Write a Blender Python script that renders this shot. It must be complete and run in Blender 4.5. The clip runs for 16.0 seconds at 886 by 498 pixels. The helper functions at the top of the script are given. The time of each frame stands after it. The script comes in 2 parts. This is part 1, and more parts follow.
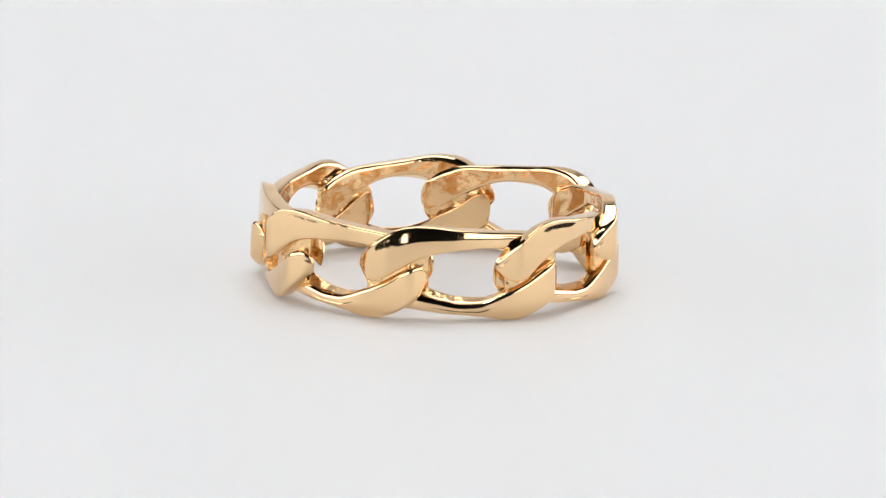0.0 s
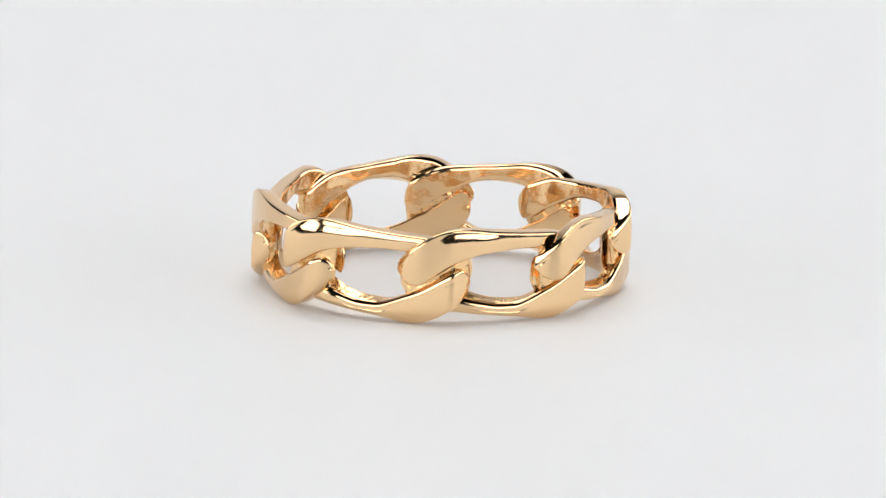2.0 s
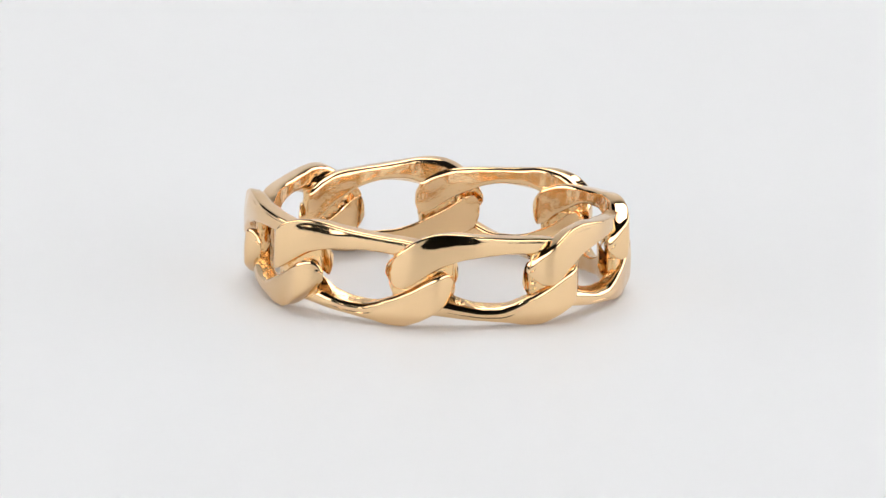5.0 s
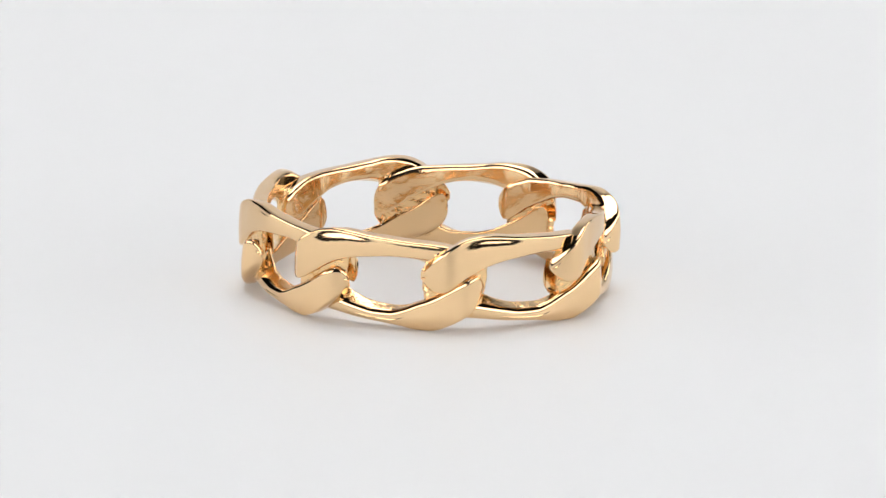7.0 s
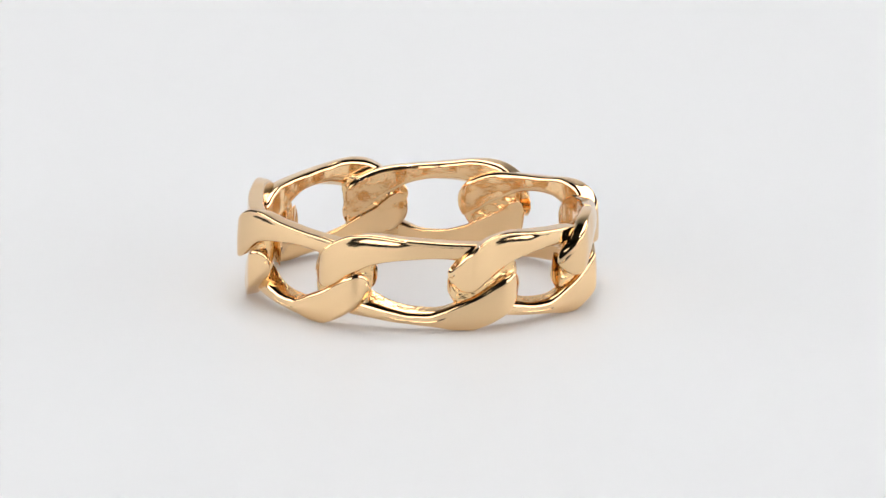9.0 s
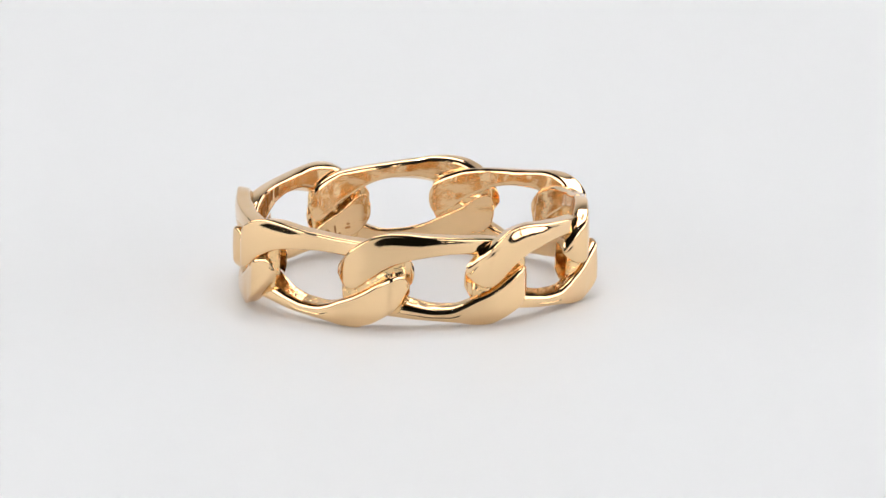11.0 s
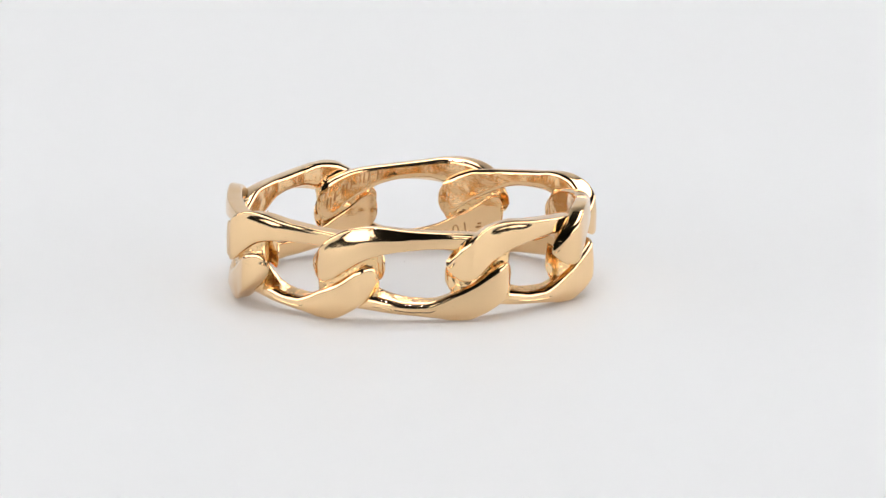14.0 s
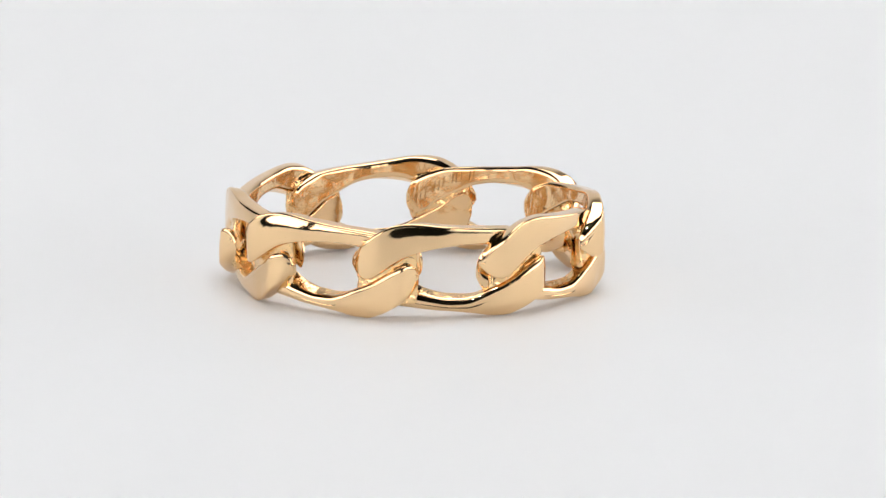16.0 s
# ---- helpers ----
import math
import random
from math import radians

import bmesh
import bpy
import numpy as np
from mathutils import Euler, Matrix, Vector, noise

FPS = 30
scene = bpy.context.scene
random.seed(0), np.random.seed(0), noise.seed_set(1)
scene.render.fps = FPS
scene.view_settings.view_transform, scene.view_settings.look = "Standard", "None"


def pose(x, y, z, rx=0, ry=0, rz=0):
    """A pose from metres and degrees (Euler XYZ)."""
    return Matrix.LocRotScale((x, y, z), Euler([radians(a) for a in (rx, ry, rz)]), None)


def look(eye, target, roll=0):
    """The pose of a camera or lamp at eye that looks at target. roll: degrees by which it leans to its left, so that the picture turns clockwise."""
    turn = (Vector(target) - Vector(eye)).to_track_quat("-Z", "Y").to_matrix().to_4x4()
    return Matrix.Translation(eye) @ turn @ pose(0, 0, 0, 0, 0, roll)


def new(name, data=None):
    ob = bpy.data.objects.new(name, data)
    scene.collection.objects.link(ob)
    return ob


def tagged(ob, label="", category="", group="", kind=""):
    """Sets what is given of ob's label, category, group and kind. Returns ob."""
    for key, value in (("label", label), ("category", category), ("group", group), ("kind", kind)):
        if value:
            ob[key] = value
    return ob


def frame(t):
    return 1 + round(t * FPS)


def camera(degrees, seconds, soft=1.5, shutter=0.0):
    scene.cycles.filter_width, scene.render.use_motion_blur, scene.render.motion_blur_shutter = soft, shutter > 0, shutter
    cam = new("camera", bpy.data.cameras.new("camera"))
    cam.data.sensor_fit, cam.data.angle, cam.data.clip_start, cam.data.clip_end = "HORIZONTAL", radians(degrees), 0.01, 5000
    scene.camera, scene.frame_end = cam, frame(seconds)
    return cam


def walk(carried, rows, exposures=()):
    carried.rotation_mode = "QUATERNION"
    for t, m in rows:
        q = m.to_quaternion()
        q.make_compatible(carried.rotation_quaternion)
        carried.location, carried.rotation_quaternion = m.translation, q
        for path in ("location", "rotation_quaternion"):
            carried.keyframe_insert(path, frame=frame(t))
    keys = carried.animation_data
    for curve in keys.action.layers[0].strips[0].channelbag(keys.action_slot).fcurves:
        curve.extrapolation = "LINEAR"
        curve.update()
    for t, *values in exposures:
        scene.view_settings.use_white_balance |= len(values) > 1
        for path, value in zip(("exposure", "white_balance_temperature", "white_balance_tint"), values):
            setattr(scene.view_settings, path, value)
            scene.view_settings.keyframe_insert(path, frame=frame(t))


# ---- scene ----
SECONDS = 16.0
SPIN = -16.785           # degrees a second, the turntable's turn
R = 0.0105               # ring's nominal outer radius
CENTRE = (0.050 * R, 0.0556 * R)   # ring's place on the turntable at the start
WOBBLE = Matrix.Rotation(radians(0.89), 4, (math.cos(radians(126)), math.sin(radians(126)), 0))   # the plate runs a little out of true

# ---- camera ----
FOV, YAW, PITCH, ROLL = 6.36, 0.135, 12.616, 0.86
EYE = Vector((0.0, -0.4525, 9.85 * R))
AIM = EYE + Vector((math.sin(radians(YAW)) * math.cos(radians(PITCH)), math.cos(radians(YAW)) * math.cos(radians(PITCH)), -math.sin(radians(PITCH))))
cam = camera(FOV, SECONDS)
walk(cam, [(0.0, look(EYE, AIM, ROLL)), (SECONDS, look(EYE, AIM, ROLL))])

# ---- light and exposure ----
world = bpy.data.worlds.new("world")
scene.world = world
world.use_nodes = True
world.node_tree.nodes["Background"].inputs[0].default_value = (0.5, 0.52, 0.55, 1)
world.node_tree.nodes["Background"].inputs[1].default_value = 0.02
scene.view_settings.exposure = 0.0
TOP_GLOW, SIDE_GLOW, SPOT_GLOW = 3.6, 2.38, 230.0


# ---- materials ----
def material(name, colour, rough=0.5, metal=0.0):
    m = bpy.data.materials.new(name)
    m.use_nodes = True
    b = m.node_tree.nodes["Principled BSDF"]
    b.inputs["Base Color"].default_value = (*colour, 1)
    b.inputs["Roughness"].default_value = rough
    b.inputs["Metallic"].default_value = metal
    return m


def node(m, kind, **settings):
    n = m.node_tree.nodes.new(kind)
    for key, value in settings.items():
        n.inputs[key.replace("_", " ")].default_value = value
    return n


def textured(m, scale, amount, bump_scale, bump, distance, rough_spread=0.0):
    """Colour variation at a large scale, fine relief at a small one."""
    tree, b = m.node_tree, m.node_tree.nodes["Principled BSDF"]
    at = tree.nodes.new("ShaderNodeTexCoord")
    n1 = node(m, "ShaderNodeTexNoise", Scale=scale, Detail=4.0)
    tree.links.new(at.outputs["Object"], n1.inputs["Vector"])
    mix = tree.nodes.new("ShaderNodeMix")
    mix.data_type = "RGBA"
    c = b.inputs["Base Color"].default_value[:3]
    mix.inputs[6].default_value = (*[v * (1 - amount) for v in c], 1)
    mix.inputs[7].default_value = (*[min(1, v * (1 + amount)) for v in c], 1)
    tree.links.new(n1.outputs["Fac"], mix.inputs[0])
    tree.links.new(mix.outputs[2], b.inputs["Base Color"])
    n2 = node(m, "ShaderNodeTexNoise", Scale=bump_scale, Detail=3.0)
    tree.links.new(at.outputs["Object"], n2.inputs["Vector"])
    relief = node(m, "ShaderNodeBump", Strength=bump, Distance=distance)
    tree.links.new(n2.outputs["Fac"], relief.inputs["Height"])
    tree.links.new(relief.outputs["Normal"], b.inputs["Normal"])
    if rough_spread:
        low = b.inputs["Roughness"].default_value
        ramp = tree.nodes.new("ShaderNodeMapRange")
        ramp.inputs["To Min"].default_value = max(0.0, low - rough_spread)
        ramp.inputs["To Max"].default_value = low + rough_spread
        tree.links.new(n1.outputs["Fac"], ramp.inputs["Value"])
        tree.links.new(ramp.outputs["Result"], b.inputs["Roughness"])
    return m


GOLD = textured(material("polished_gold", (0.85, 0.60, 0.34), 0.07, 1.0), 420, 0.03, 900, 0.05, 0.0003, 0.03)
CAST = textured(material("rough_cast_gold", (0.88, 0.60, 0.31), 0.13, 1.0), 900, 0.14, 2200, 0.38, 0.0003, 0.07)
SATIN = textured(material("satin_gold", (0.85, 0.585, 0.32), 0.13, 1.0), 500, 0.07, 1800, 0.08, 0.0003, 0.06)
ENGRAVED = material("engraved_gold", (0.42, 0.22, 0.085), 0.4, 1.0)
WHITE = textured(material("white_acrylic", (0.799, 0.802, 0.814), 0.50), 60, 0.006, 1500, 0.03, 0.00005, 0.03)
PAPER = textured(material("white_paper", (0.80, 0.80, 0.81), 0.7), 12, 0.01, 400, 0.05, 0.0002)
DUST = material("dust", (0.35, 0.33, 0.31), 0.9)
BLACK = textured(material("black_fabric", (0.012, 0.012, 0.013), 0.8), 30, 0.2, 500, 0.2, 0.0005)
WALL = textured(material("dark_wall", (0.03, 0.03, 0.032), 0.8), 3, 0.1, 60, 0.1, 0.001)


def glowing(name, colour, strength):
    m = material(name, (0.9, 0.9, 0.9), 0.6)
    b = m.node_tree.nodes["Principled BSDF"]
    b.inputs["Emission Color"].default_value = (*colour, 1)
    b.inputs["Emission Strength"].default_value = strength
    return m


TOP_LIGHT = glowing("top_diffuser", (1.0, 1.0, 1.0), TOP_GLOW)
SPOT_LIGHT = glowing("lamp_diffuser", (1.0, 1.0, 1.0), SPOT_GLOW)
SIDE_LIGHT = glowing("side_diffuser", (1.0, 0.99, 0.98), SIDE_GLOW)


# ---- building helpers ----
def part(name, bm, mat, parent=None, label="", smooth=False):
    me = bpy.data.meshes.new(name)
    bm.to_mesh(me)
    bm.free()
    me.materials.append(mat)
    if smooth:
        for p in me.polygons:
            p.use_smooth = True
    ob = new(name, me)
    ob.parent = parent
    return tagged(ob, label)


def box(bm, lo, hi, m=Matrix()):
    g = bmesh.ops.create_cube(bm, size=1.0)["verts"]
    lo, hi = Vector(lo), Vector(hi)
    for v in g:
        v.co = m @ Vector([lo[i] + (v.co[i] + 0.5) * (hi[i] - lo[i]) for i in range(3)])
    return g


def bevelled(bm, width, segments=2):
    bmesh.ops.bevel(bm, geom=bm.edges[:] + bm.verts[:], offset=width, segments=segments, affect="EDGES", profile=0.5)
    return bm


def curve(points):
    """A smooth function through (x, y) points."""
    xs, ys = np.array([p[0] for p in points], float), np.array([p[1] for p in points], float)
    d = np.diff(ys) / np.diff(xs)
    t = np.concatenate([[d[0]], np.where(d[1:] * d[:-1] > 0, 2 * d[1:] * d[:-1] / (d[1:] + d[:-1] + 1e-12), 0), [d[-1]]])

    def value(x):
        x = min(max(x, xs[0]), xs[-1])
        i = min(int(np.searchsorted(xs, x, "right")) - 1, len(xs) - 2)
        h = xs[i + 1] - xs[i]
        s = (x - xs[i]) / h
        return float(ys[i] * (1 + 2 * s) * (1 - s) ** 2 + t[i] * h * s * (1 - s) ** 2 + ys[i + 1] * s * s * (3 - 2 * s) + t[i + 1] * h * s * s * (s - 1))
    return value


# ---- the ring: eight links, each a twisted loop with flat-cut faces ----
H = 0.54                # height, in units of R, as all below
LINKS, STEP = 8, 45.0
JOINT = -11.6            # angle of one joint between links at the start
FLAT = 0.992             # distance of the flat faces from the axis
BORE = 0.885             # inner radius
FIRST, FIRST_LOW, LAST = -35.2, -33.4, 34.8   # where the upper rail of a link begins and ends, degrees

# edges of the upper rail's cross-section along the link: outer top and low, inner top and low
OUT_TOP = curve([(-35.2, 0.275), (-34.4, 0.32), (-33, 0.362), (-31, 0.405), (-28.5, 0.447), (-26, 0.480), (-23, 0.508), (-20, 0.524), (-16, 0.531), (-12, 0.527), (-5, 0.512), (2, 0.499), (9, 0.488), (16, 0.478), (24, 0.458), (31, 0.42), (34.8, 0.36)])
OUT_LOW = curve([(-35.2, 0.27), (-34.4, 0.246), (-32.8, 0.222), (-30.5, 0.208), (-28.5, 0.211), (-26.5, 0.224), (-23.3, 0.261), (-19, 0.308), (-15, 0.346), (-9, 0.375), (-2, 0.391), (6, 0.40), (14, 0.396), (24, 0.375), (34.8, 0.33)])
IN_TOP = curve([(-35.2, 0.37), (-28, 0.45), (-20, 0.515), (-12, 0.532), (-5, 0.518), (2, 0.508), (9, 0.498), (16, 0.490), (21, 0.480), (25, 0.46), (29.5, 0.425), (32.5, 0.38), (34.3, 0.31), (34.8, 0.26)])
IN_LOW = curve([(-35.2, 0.29), (-30, 0.262), (-24, 0.292), (-14, 0.385), (-6, 0.424), (2, 0.418), (9, 0.392), (15, 0.348), (19, 0.318), (23, 0.285), (26.5, 0.245), (29.5, 0.216), (32.4, 0.204), (34.3, 0.215), (34.8, 0.24)])
LOW_TOP = curve([(-33.4, 0.30), (-32.6, 0.335), (-31.2, 0.380), (-28.3, 0.430), (-24.8, 0.473), (-20.9, 0.511), (-16.6, 0.536), (-12.1, 0.534), (-6.2, 0.517), (0, 0.504), (8, 0.492), (15, 0.475), (24, 0.455), (31, 0.42), (34.8, 0.36)])
LOW_LOW = curve([(-33.4, 0.28), (-32.5, 0.232), (-30.6, 0.216), (-27.5, 0.232), (-24.2, 0.264), (-19.7, 0.316), (-15.4, 0.354), (-12, 0.378), (-7.3, 0.416), (-3, 0.440), (2, 0.442), (9, 0.425), (16, 0.405), (24, 0.38), (34.8, 0.33)])
CHAMFER = curve([(-35.2, 0.040), (-22, 0.040), (-12, 0.030), (0, 0.024), (34.8, 0.022)])
LOW_CHAMFER = curve([(-33.4, 0.034), (-22, 0.040), (-12, 0.038), (0, 0.031), (34.8, 0.028)])
INWARD = curve([(-35.2, 0.058), (-33, 0.034), (-30.5, 0.012), (-28, 0.0), (-8, 0.0), (2, 0.010), (10, 0.028), (18, 0.06), (26, 0.095), (34.8, 0.115)])
OUTWARD = curve([(-35.2, 0.065), (-26, 0.06), (-16, 0.04), (-6, 0.015), (4, 0.0), (30, 0.0), (34.8, 0.025)])
LEAN = curve([(-35.2, 0.004), (-25, 0.006), (-20, 0.014), (-9, 0.013), (0, 0.006), (34.8, 0.004)])
CROWN = curve([(-35.2, 0.003), (-24, 0.004), (-18, 0.009), (-10, 0.007), (0, 0.002), (34.8, 0.001)])
ROUND = curve([(-35.2, 0.034), (-28, 0.022), (-22, 0.016), (-12, 0.016), (-4, 0.015), (4, 0.014), (34.8, 0.014)])
TIPPED = curve([(-33.4, 0.011), (-27, 0.010), (-23, 0.007), (-20, 0.004), (-14, 0.0), (34.8, 0.0)])
LEANS = (0.8, 0.7, 0.6, 0.8, 1.2, 0.8, 0.35, 1.15)   # how far each link's lobe was ground back


SOFT, SOFT_LOW = 2.3, 1.0   # degrees over which the creases are worn round
CREASE, CREASE_LOW, TAIL = -27.6, -27.0, 23.5   # where the lobe's end facet and the tail's begin
SWELL, FOLD = 0.75, 1.0    # how far a lobe bows out, and how far its end turns back in


def flat_radius(u, low):
    """The faceted outside: nearly straight along a link, with a worn crease towards each end."""
    soft = SOFT_LOW if low else SOFT
    if u > 0:
        w = TAIL - math.hypot(TAIL - u, soft)
    else:
        crease = CREASE_LOW if low else CREASE
        past = u - crease
        bend = math.hypot(past, soft) - soft
        w = SWELL * -crease - 0.5 * soft - (SWELL if past > 0 else FOLD) * bend
    return FLAT / math.cos(radians(max(0.0, w)))


def oval(degrees):
    """The ring is bent a little out of round, longest about 75 degrees from its x axis."""
    return 1.001 + 0.0233 * math.cos(radians(2 * (degrees - 74.5)))


def section(u, low, lean):
    """The rail's cross-section at u degrees: points (r, z) round the rail."""
    top_edge, low_edge = (LOW_TOP, LOW_LOW) if low else (OUT_TOP, OUT_LOW)
    ro, ri = flat_radius(u, low) - INWARD(u), BORE + OUTWARD(u)
    corners = [(ro - lean * LEAN(u), top_edge(u)), (ro - (TIPPED(u) if low else 0.0), low_edge(u)), (ri, IN_LOW(u) - (0.012 if low else 0.0)), (ri + 0.004, IN_TOP(u))]
    sizes = [ROUND(u), (LOW_CHAMFER if low else CHAMFER)(u), 0.024, 0.03]
    out = []
    for i in range(4):
        p, a, b = (Vector(corners[j % 4]) for j in (i, i - 1, i + 1))
        da, db = min(sizes[i], (0.56 if i == 1 else 0.42) * (a - p).length), min(sizes[i], 0.42 * (b - p).length)
        s, e = p + (a - p).normalized() * da, p + (b - p).normalized() * db
        out.append(s + (a - p).normalized() * da * 0.15)
        for k in range(6):
            f = k / 5
            out.append(s * (1 - f) ** 2 + p * (2 * f * (1 - f)) + e * f * f)
        out.append(e + (b - p).normalized() * db * 0.15)
        if i == 0:
            # the outer face swells a little between its edges
            end = b + (p - b).normalized() * min(sizes[1], 0.56 * (p - b).length) * 1.3
            start = out[-1].copy()
            for k in range(1, 8):
                f = k / 8
                out.append(start.lerp(end, f) + Vector((lean * CROWN(u) * 4 * f * (1 - f), 0)))
        if i == 2:
            end = b + (p - b).normalized() * min(sizes[3], 0.42 * (p - b).length) * 1.15
            start = out[-1].copy()
            out += [start.lerp(end, k / 8) for k in range(1, 8)]
    return out


def rail(bm, flip, seed, base):
    """The upper rail; flipped it is the lower one, turned half round about the radial axis."""
    first = FIRST_LOW if flip else FIRST
    near = [0.04 * k * k for k in range(9)]
    us = sorted(set([first + v for v in near] + [LAST - v for v in near] + [u for u in [round(-33 + 0.8 * k, 3) for k in range(84)] if first < u < LAST]
                    + [s + d for s in (-27.3, 23.5) for d in (-1.8, -1.5, -1.3, -1.15, -1.07, -1.0, -0.93, -0.85, -0.7, -0.5, 0.5, 0.7, 0.85, 0.93, 1.0, 1.07, 1.15, 1.3, 1.5, 1.8)]))
    rings = []
    for u in us:
        # close the ends to a rounded tip
        q = section(u, flip, 0.75 if flip else LEANS[seed])
        left = min((u - first) / 4.4, (LAST - u) / 2.4)
        if left < 1:
            c = sum(q, Vector((0, 0))) / len(q)
            f = 0.34 + 0.66 * math.sqrt(max(0, 1 - (1 - left) ** 2))
            q = [c + (p - c) * f for p in q]
        ring = []
        for p in q:
            # hand-finished outside, rougher casting inside
            inner = min(1, max(0, (0.95 - p.x) / 0.05))
            here = Vector((u * 0.06, p.y * 6, seed * 7.3 + (5 if flip else 0)))
            swell = 0.0042 * noise.noise(here) + inner * 0.0032 * noise.noise(here * 2.7)
            a, z = (radians(-u * LENGTH[seed]), H - p.y) if flip else (radians(u * LENGTH[seed]), p.y)
            r = R * (p.x + swell) * oval(base + math.degrees(a))
            ring.append(bm.verts.new((r * math.cos(a), r * math.sin(a), R * (z + 0.6 * swell if 0.03 < z < 0.5 else z))))
        rings.append(ring)
    n = len(rings[0])
    for a, b in zip(rings, rings[1:]):
        for i in range(n):
            face = bm.faces.new((a[i], a[(i + 1) % n], b[(i + 1) % n], b[i]))
            face.material_index = 1 if 28 <= i <= 39 else 2 if 21 <= i <= 24 else 0
    bm.faces.new(rings[0])
    bm.faces.new(rings[-1])


def joint(bm, seed, base):
    """The cast core that fills the crossing at a link's end."""
    rows = []
    zs = [0.085, 0.09, 0.1] + [0.112 + 0.018 * k for k in range(17)] + [0.416, 0.428, 0.436]
    n = 48
    for z in zs:
        k = (z - H / 2) / (H / 2)
        half = 10.4 - 1.3 * k * k + 0.5 * math.sin(5 * k + seed) - (1.6 if z in (zs[0], zs[-1]) else 0)
        row = []
        for j in range(n):
            f = 2 * math.pi * j / n
            c, s = math.cos(f), math.sin(f)
            c, s = math.copysign(abs(c) ** 0.7, c), math.copysign(abs(s) ** 0.55, s)
            wob = noise.noise(Vector((c * 2.1, s * 2.1 + seed * 9, z * 14))) + (0.7 if s > 0 else 2.2) * noise.noise(Vector((c * 9, s * 9, z * 50 + seed)))
            a = radians(22.5 + 0.8 * k + half * c * (1 + 0.03 * wob - 0.06 * (1 - s)))
            r = 0.955 + (0.040 * (1 - 0.5 * c * c) if s > 0 else 0.046) * s + 0.006 * wob
            r *= R * oval(base + math.degrees(a))
            row.append(bm.verts.new((r * math.cos(a), r * math.sin(a), R * z)))
        rows.append(row)
    for a, b in zip(rows, rows[1:]):
        for i in range(n):
            bm.faces.new((a[i], a[(i + 1) % n], b[(i + 1) % n], b[i]))
    bm.faces.new(rows[0])
    bm.faces.new(rows[-1])


def stroke(bm, base, u0, z0, u1, z1, width=0.0048, r=BORE - 0.0035):
    """One engraved bar on the bore, between two places (degrees, height)."""
    a, b = (Vector((R * r * oval(base + u) * math.cos(radians(u)), R * r * oval(base + u) * math.sin(radians(u)), R * z)) for u, z in ((u0, z0), (u1, z1)))
    way, out = (b - a).normalized(), Vector((a.x, a.y, 0)).normalized()
    side = way.cross(out) * R * width / 2
    q = [bm.verts.new(p) for p in (a - side, a + side, b + side, b - side)]
    q2 = [bm.verts.new(v.co + out * R * 0.008) for v in q]
    bm.faces.new(q)
    bm.faces.new(q2[::-1])
    for i in range(4):
        bm.faces.new((q[i], q2[i], q2[(i + 1) % 4], q[(i + 1) % 4]))


UNEVEN = (0.25, 1.0, 4.1, 2.25, 1.1, 2.0, -0.5, -0.2)   # each link sits a little off its even place
LENGTH = (1.022, 1.0, 1.012, 0.943, 1.0, 0.988, 0.974, 1.0)   # nor are the links equally long
SHIFT = (0.0, 0.010, 0.010, -0.008, 0.0, -0.022, -0.012, 0.006)   # and a little in or out


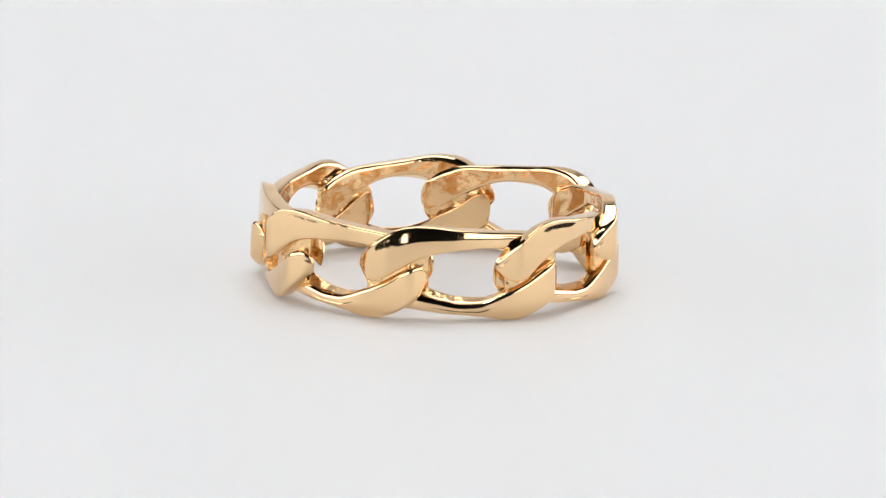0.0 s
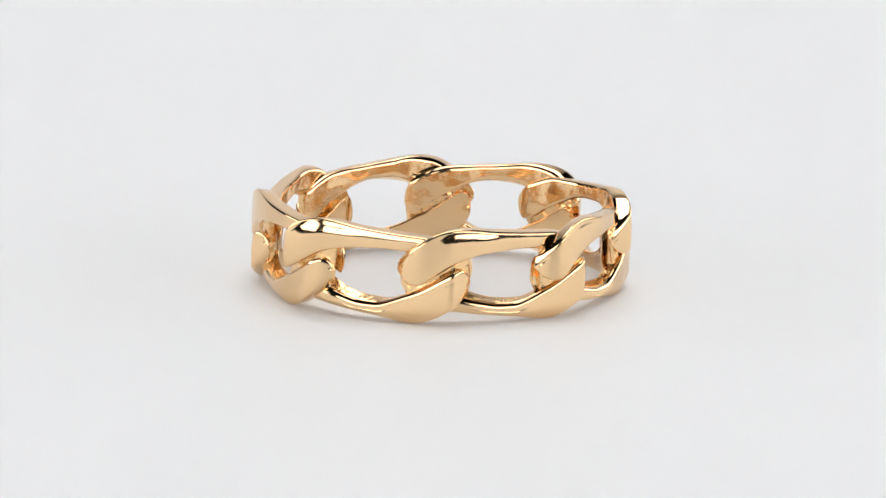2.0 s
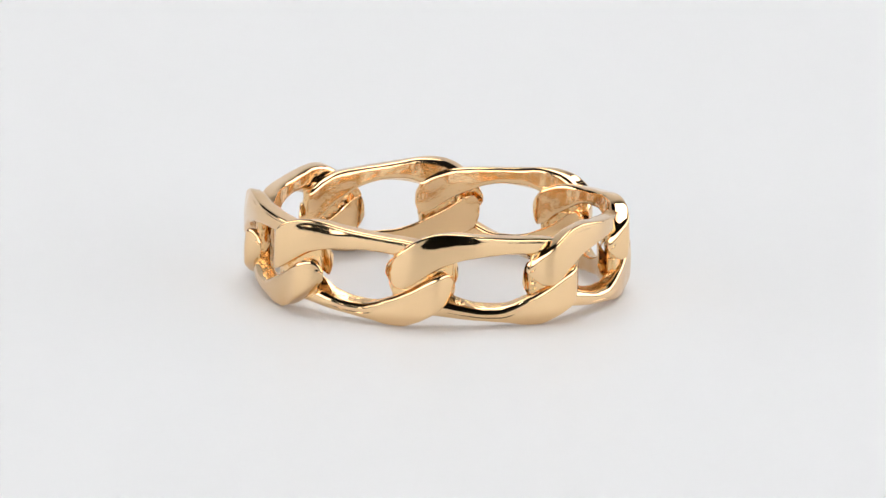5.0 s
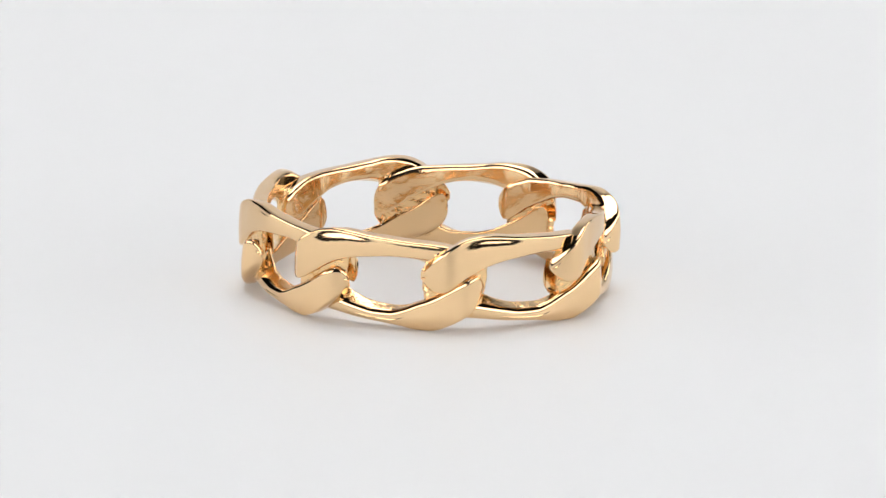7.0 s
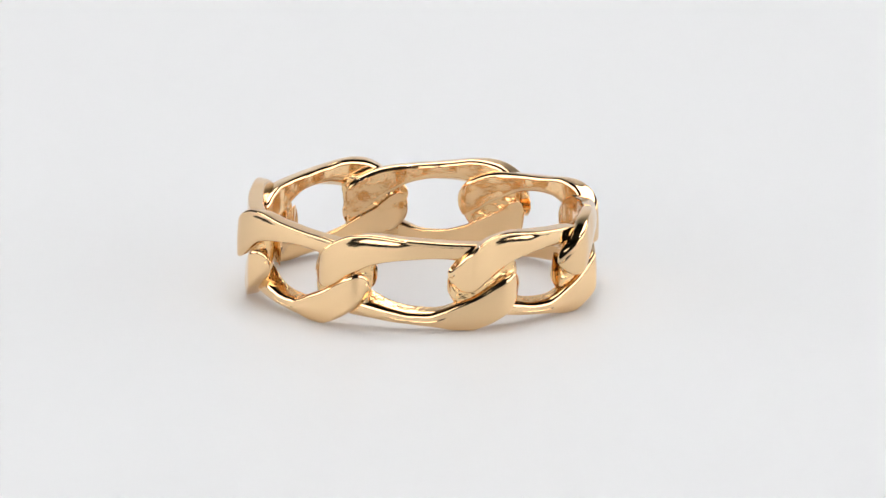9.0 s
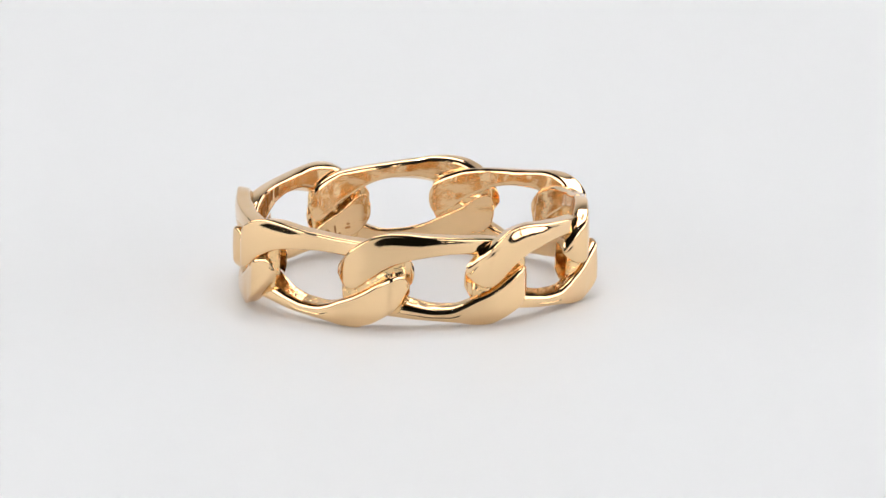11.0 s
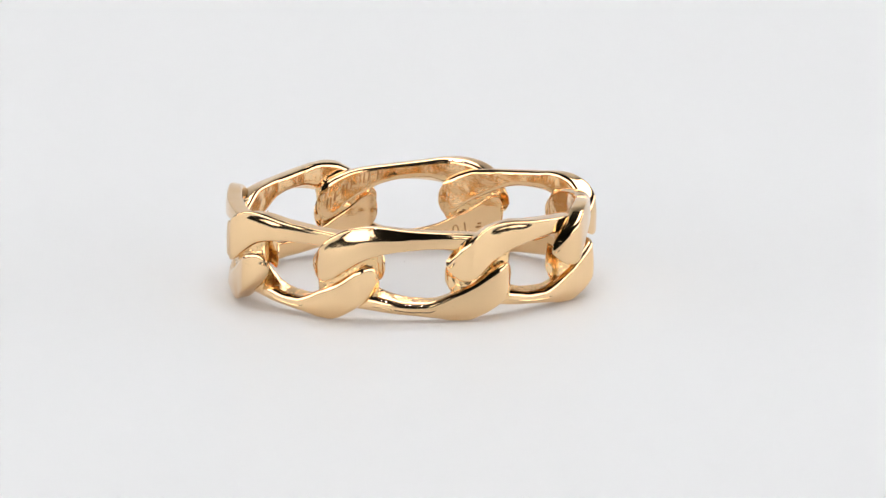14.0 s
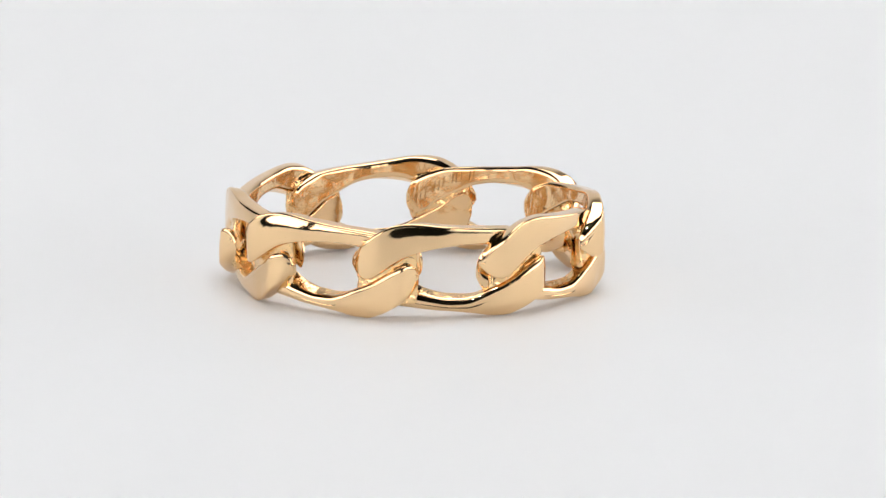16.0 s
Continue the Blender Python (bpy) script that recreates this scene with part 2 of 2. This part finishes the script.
def chain_ring():
    ring = tagged(new("chain_ring"), "polished yellow gold curb-chain ring lying flat on a white turntable", "ring")
    links = []
    bases = [JOINT - 22.5 + STEP * k + UNEVEN[k] for k in range(LINKS)]
    for k in range(LINKS):
        bm = bmesh.new()
        rail(bm, False, k, bases[k])
        rail(bm, True, k, bases[k])
        bmesh.ops.recalc_face_normals(bm, faces=bm.faces)
        link = part("link", bm, GOLD, ring, "", True)
        link.data.materials.append(SATIN)
        link.data.materials.append(CAST)
        bm = bmesh.new()
        after = (k + 1) % LINKS
        half = (UNEVEN[after] - UNEVEN[k]) / 2 + 22.5 * (LENGTH[k] - LENGTH[after]) / 2
        joint(bm, k, bases[k] + half)
        bmesh.ops.recalc_face_normals(bm, faces=bm.faces)
        core = part("joint", bm, CAST, link, "rough cast gold between the crossing links", True)
        core.matrix_basis = pose(0, 0, 0, 0, 0, half)
        link.matrix_basis = pose(0, 0, 0, 0, 0, bases[k]) @ pose(SHIFT[k] * R, 0, 0)
        links.append(link)
    # the maker's mark as plain bars along the inside of one link
    for k in range(7):
        u, z = 31.5 - 3.4 * k, 0.30 + 0.145 * (1 - (1 - k / 6) ** 1.7)
        bm = bmesh.new()
        stroke(bm, bases[0], u + 0.6, z - 0.028, u + 0.1, z + 0.03)
        if k % 2 == 0:
            stroke(bm, bases[0], u - 0.9, z - 0.022, u - 1.4, z + 0.034)
        if k in (1, 3, 6):
            stroke(bm, bases[0], u + 0.3, z, u - 1.1, z + 0.006)
        part("engraved_mark", bm, ENGRAVED, links[0], "engraved bar of the maker's mark")
    # and the fineness mark on the lower rail beside it: a ring of bars, an angle and a block
    bm = bmesh.new()
    for k in range(8):
        a, b = math.pi * k / 4, math.pi * (k + 1) / 4
        stroke(bm, bases[0], -17.6 + 1.0 * math.cos(a), 0.128 + 0.027 * math.sin(a), -17.6 + 1.0 * math.cos(b), 0.128 + 0.027 * math.sin(b))
    part("engraved_mark", bm, ENGRAVED, links[0], "engraved round of the fineness mark")
    bm = bmesh.new()
    stroke(bm, bases[0], -20.9, 0.172, -21.4, 0.112)
    stroke(bm, bases[0], -21.4, 0.112, -23.3, 0.126)
    part("engraved_mark", bm, ENGRAVED, links[0], "engraved angle of the fineness mark")
    bm = bmesh.new()
    stroke(bm, bases[0], -25.4, 0.150, -27.2, 0.156, 0.009)
    stroke(bm, bases[0], -26.0, 0.172, -27.0, 0.175, 0.009)
    part("engraved_mark", bm, ENGRAVED, links[0], "engraved block of the fineness mark")
    return ring


# ---- the setting ----
def turntable():
    table = tagged(new("turntable"), "white glossy turntable plate turning under the ring", "turntable")
    bm = bmesh.new()
    bmesh.ops.create_cone(bm, cap_ends=True, segments=128, radius1=0.20, radius2=0.20, depth=0.008, matrix=pose(0, 0, -0.004))
    bevelled_edges = [e for e in bm.edges if e.calc_face_angle(0) > 1]
    bmesh.ops.bevel(bm, geom=bevelled_edges, offset=0.0015, segments=3, affect="EDGES", profile=0.5)
    part("plate", bm, WHITE, table)
    bm = bmesh.new()
    bmesh.ops.create_cone(bm, cap_ends=True, segments=64, radius1=0.16, radius2=0.15, depth=0.018, matrix=pose(0, 0, -0.017))
    part("base", bm, WHITE, table)
    for x, y, size, turn in ((0.55, -0.25, 0.00003, 70),):
        bm = bmesh.new()
        bmesh.ops.create_icosphere(bm, subdivisions=1, radius=size, matrix=pose(x * R, y * R, size * 0.35, 0, 0, turn) @ Matrix.Diagonal((1.6, 0.7, 0.45, 1)))
        part("dust_speck", bm, DUST, table, "tiny grey speck of dust")
    return table


def sweep():
    """White paper that lies under the turntable and curves up behind it."""
    bm = bmesh.new()
    prof = [(-0.85, -0.026)] + [(0.65, -0.026)]
    prof += [(0.65 + 0.35 * math.sin(f), -0.026 + 0.35 * (1 - math.cos(f))) for f in [math.pi / 2 * k / 12 for k in range(1, 13)]]
    prof += [(1.0, 1.5)]
    top = [[bm.verts.new((x, y, z)) for y, z in prof] for x in (-0.9, 0.9)]
    for i in range(len(prof) - 1):
        bm.faces.new((top[0][i], top[1][i], top[1][i + 1], top[0][i + 1]))
    g = bmesh.ops.extrude_face_region(bm, geom=bm.faces[:])
    for v in g["geom"]:
        if isinstance(v, bmesh.types.BMVert):
            v.co += Vector((0, 0.002, -0.002))
    bmesh.ops.recalc_face_normals(bm, faces=bm.faces)
    return tagged(part("backdrop", bm, PAPER), "seamless white paper sweep under the turntable", "backdrop", kind="structure")


def softbox(m, w, h, light, label):
    """A lamp head with fabric sides and a glowing diffuser, facing -z in its own space."""
    lamp = tagged(new("softbox"), label, "softbox", "softboxes round the turntable")
    lamp.matrix_basis = m
    bm = bmesh.new()
    box(bm, (-w / 2, -h / 2, -0.004), (w / 2, h / 2, 0.004))
    part("diffuser", bm, light, lamp, "glowing white diffuser")
    bm = bmesh.new()
    a = [bm.verts.new(p) for p in ((-w / 2 - 0.02, -h / 2 - 0.02, -0.03), (w / 2 + 0.02, -h / 2 - 0.02, -0.03), (w / 2 + 0.02, h / 2 + 0.02, -0.03), (-w / 2 - 0.02, h / 2 + 0.02, -0.03))]
    b = [bm.verts.new(p) for p in ((-0.08, -0.08, 0.3), (0.08, -0.08, 0.3), (0.08, 0.08, 0.3), (-0.08, 0.08, 0.3))]
    for i in range(4):
        bm.faces.new((a[i], a[(i + 1) % 4], b[(i + 1) % 4], b[i]))
    bm.faces.new(b)
    bmesh.ops.solidify(bm, geom=bm.faces[:], thickness=0.004)
    part("hood", bm, BLACK, lamp, "black fabric hood")
    # a rod from the hood's back up to the ceiling
    back = m @ Vector((0, 0, 0.29))
    bm = bmesh.new()
    drop = 2.0 - back.z
    bmesh.ops.create_cone(bm, cap_ends=True, segments=16, radius1=0.012, radius2=0.012, depth=drop, matrix=m.inverted() @ pose(back.x, back.y, back.z + drop / 2))
    part("hanging_rod", bm, BLACK, lamp, "thin black rod")
    return lamp


def room():
    for name, lo, hi in (("floor", (-2.5, -2.5, -0.96), (2.5, 2.5, -0.9)), ("ceiling", (-2.5, -2.5, 2.0), (2.5, 2.5, 2.06)),
                         ("wall_north", (-2.5, 2.5, -0.9), (2.5, 2.6, 2.0)), ("wall_south", (-2.5, -2.6, -0.9), (2.5, -2.5, 2.0)),
                         ("wall_east", (2.5, -2.5, -0.9), (2.6, 2.5, 2.0)), ("wall_west", (-2.6, -2.5, -0.9), (-2.5, 2.5, 2.0))):
        bm = bmesh.new()
        box(bm, lo, hi)
        tagged(part(name, bm, WALL), "dark painted studio " + name.split("_")[0], name.split("_")[0], kind="structure")
    bm = bmesh.new()
    box(bm, (-0.9, -0.85, -0.9), (0.9, 1.0, -0.029))
    tagged(part("studio_table", bevelled(bm, 0.004), WALL), "dark studio table under the paper sweep", "table")


room()
sweep()
softbox(look((0, 0.25, 1.15), (0, 0.05, 0)), 0.85, 0.8, TOP_LIGHT, "large white overhead softbox above the turntable")
softbox(look((-0.52, -0.89, 0.29), (0, 0, 0.15)), 1.06, 0.42, SIDE_LIGHT, "broad white softbox beside the camera")
softbox(look((0.86, -0.47, 0.29), (0, 0, 0.15)), 1.15, 0.42, SIDE_LIGHT, "tall white softbox beside the turntable")
softbox(look((-0.98, -0.02, 0.29), (0, 0, 0.15)), 0.98, 0.42, SIDE_LIGHT, "tall white softbox beside the turntable")
softbox(look((0.92, 0.36, 0.29), (0, 0, 0.15)), 0.75, 0.42, SIDE_LIGHT, "tall white softbox beside the turntable")
softbox(look((0.02, -0.66, 1.0), (0, 0, 0)), 0.04, 0.04, SPOT_LIGHT, "small bright lamp above the camera")
plate = turntable()
ring = chain_ring()


# ---- what moves ----
def motions():
    times = [0.5 * k for k in range(33)]
    walk(plate, [(t, pose(0, 0, 0, 0, 0, SPIN * t) @ WOBBLE) for t in times])
    walk(ring, [(t, pose(0, 0, 0, 0, 0, SPIN * t) @ WOBBLE @ pose(*CENTRE, 0)) for t in times])


motions()
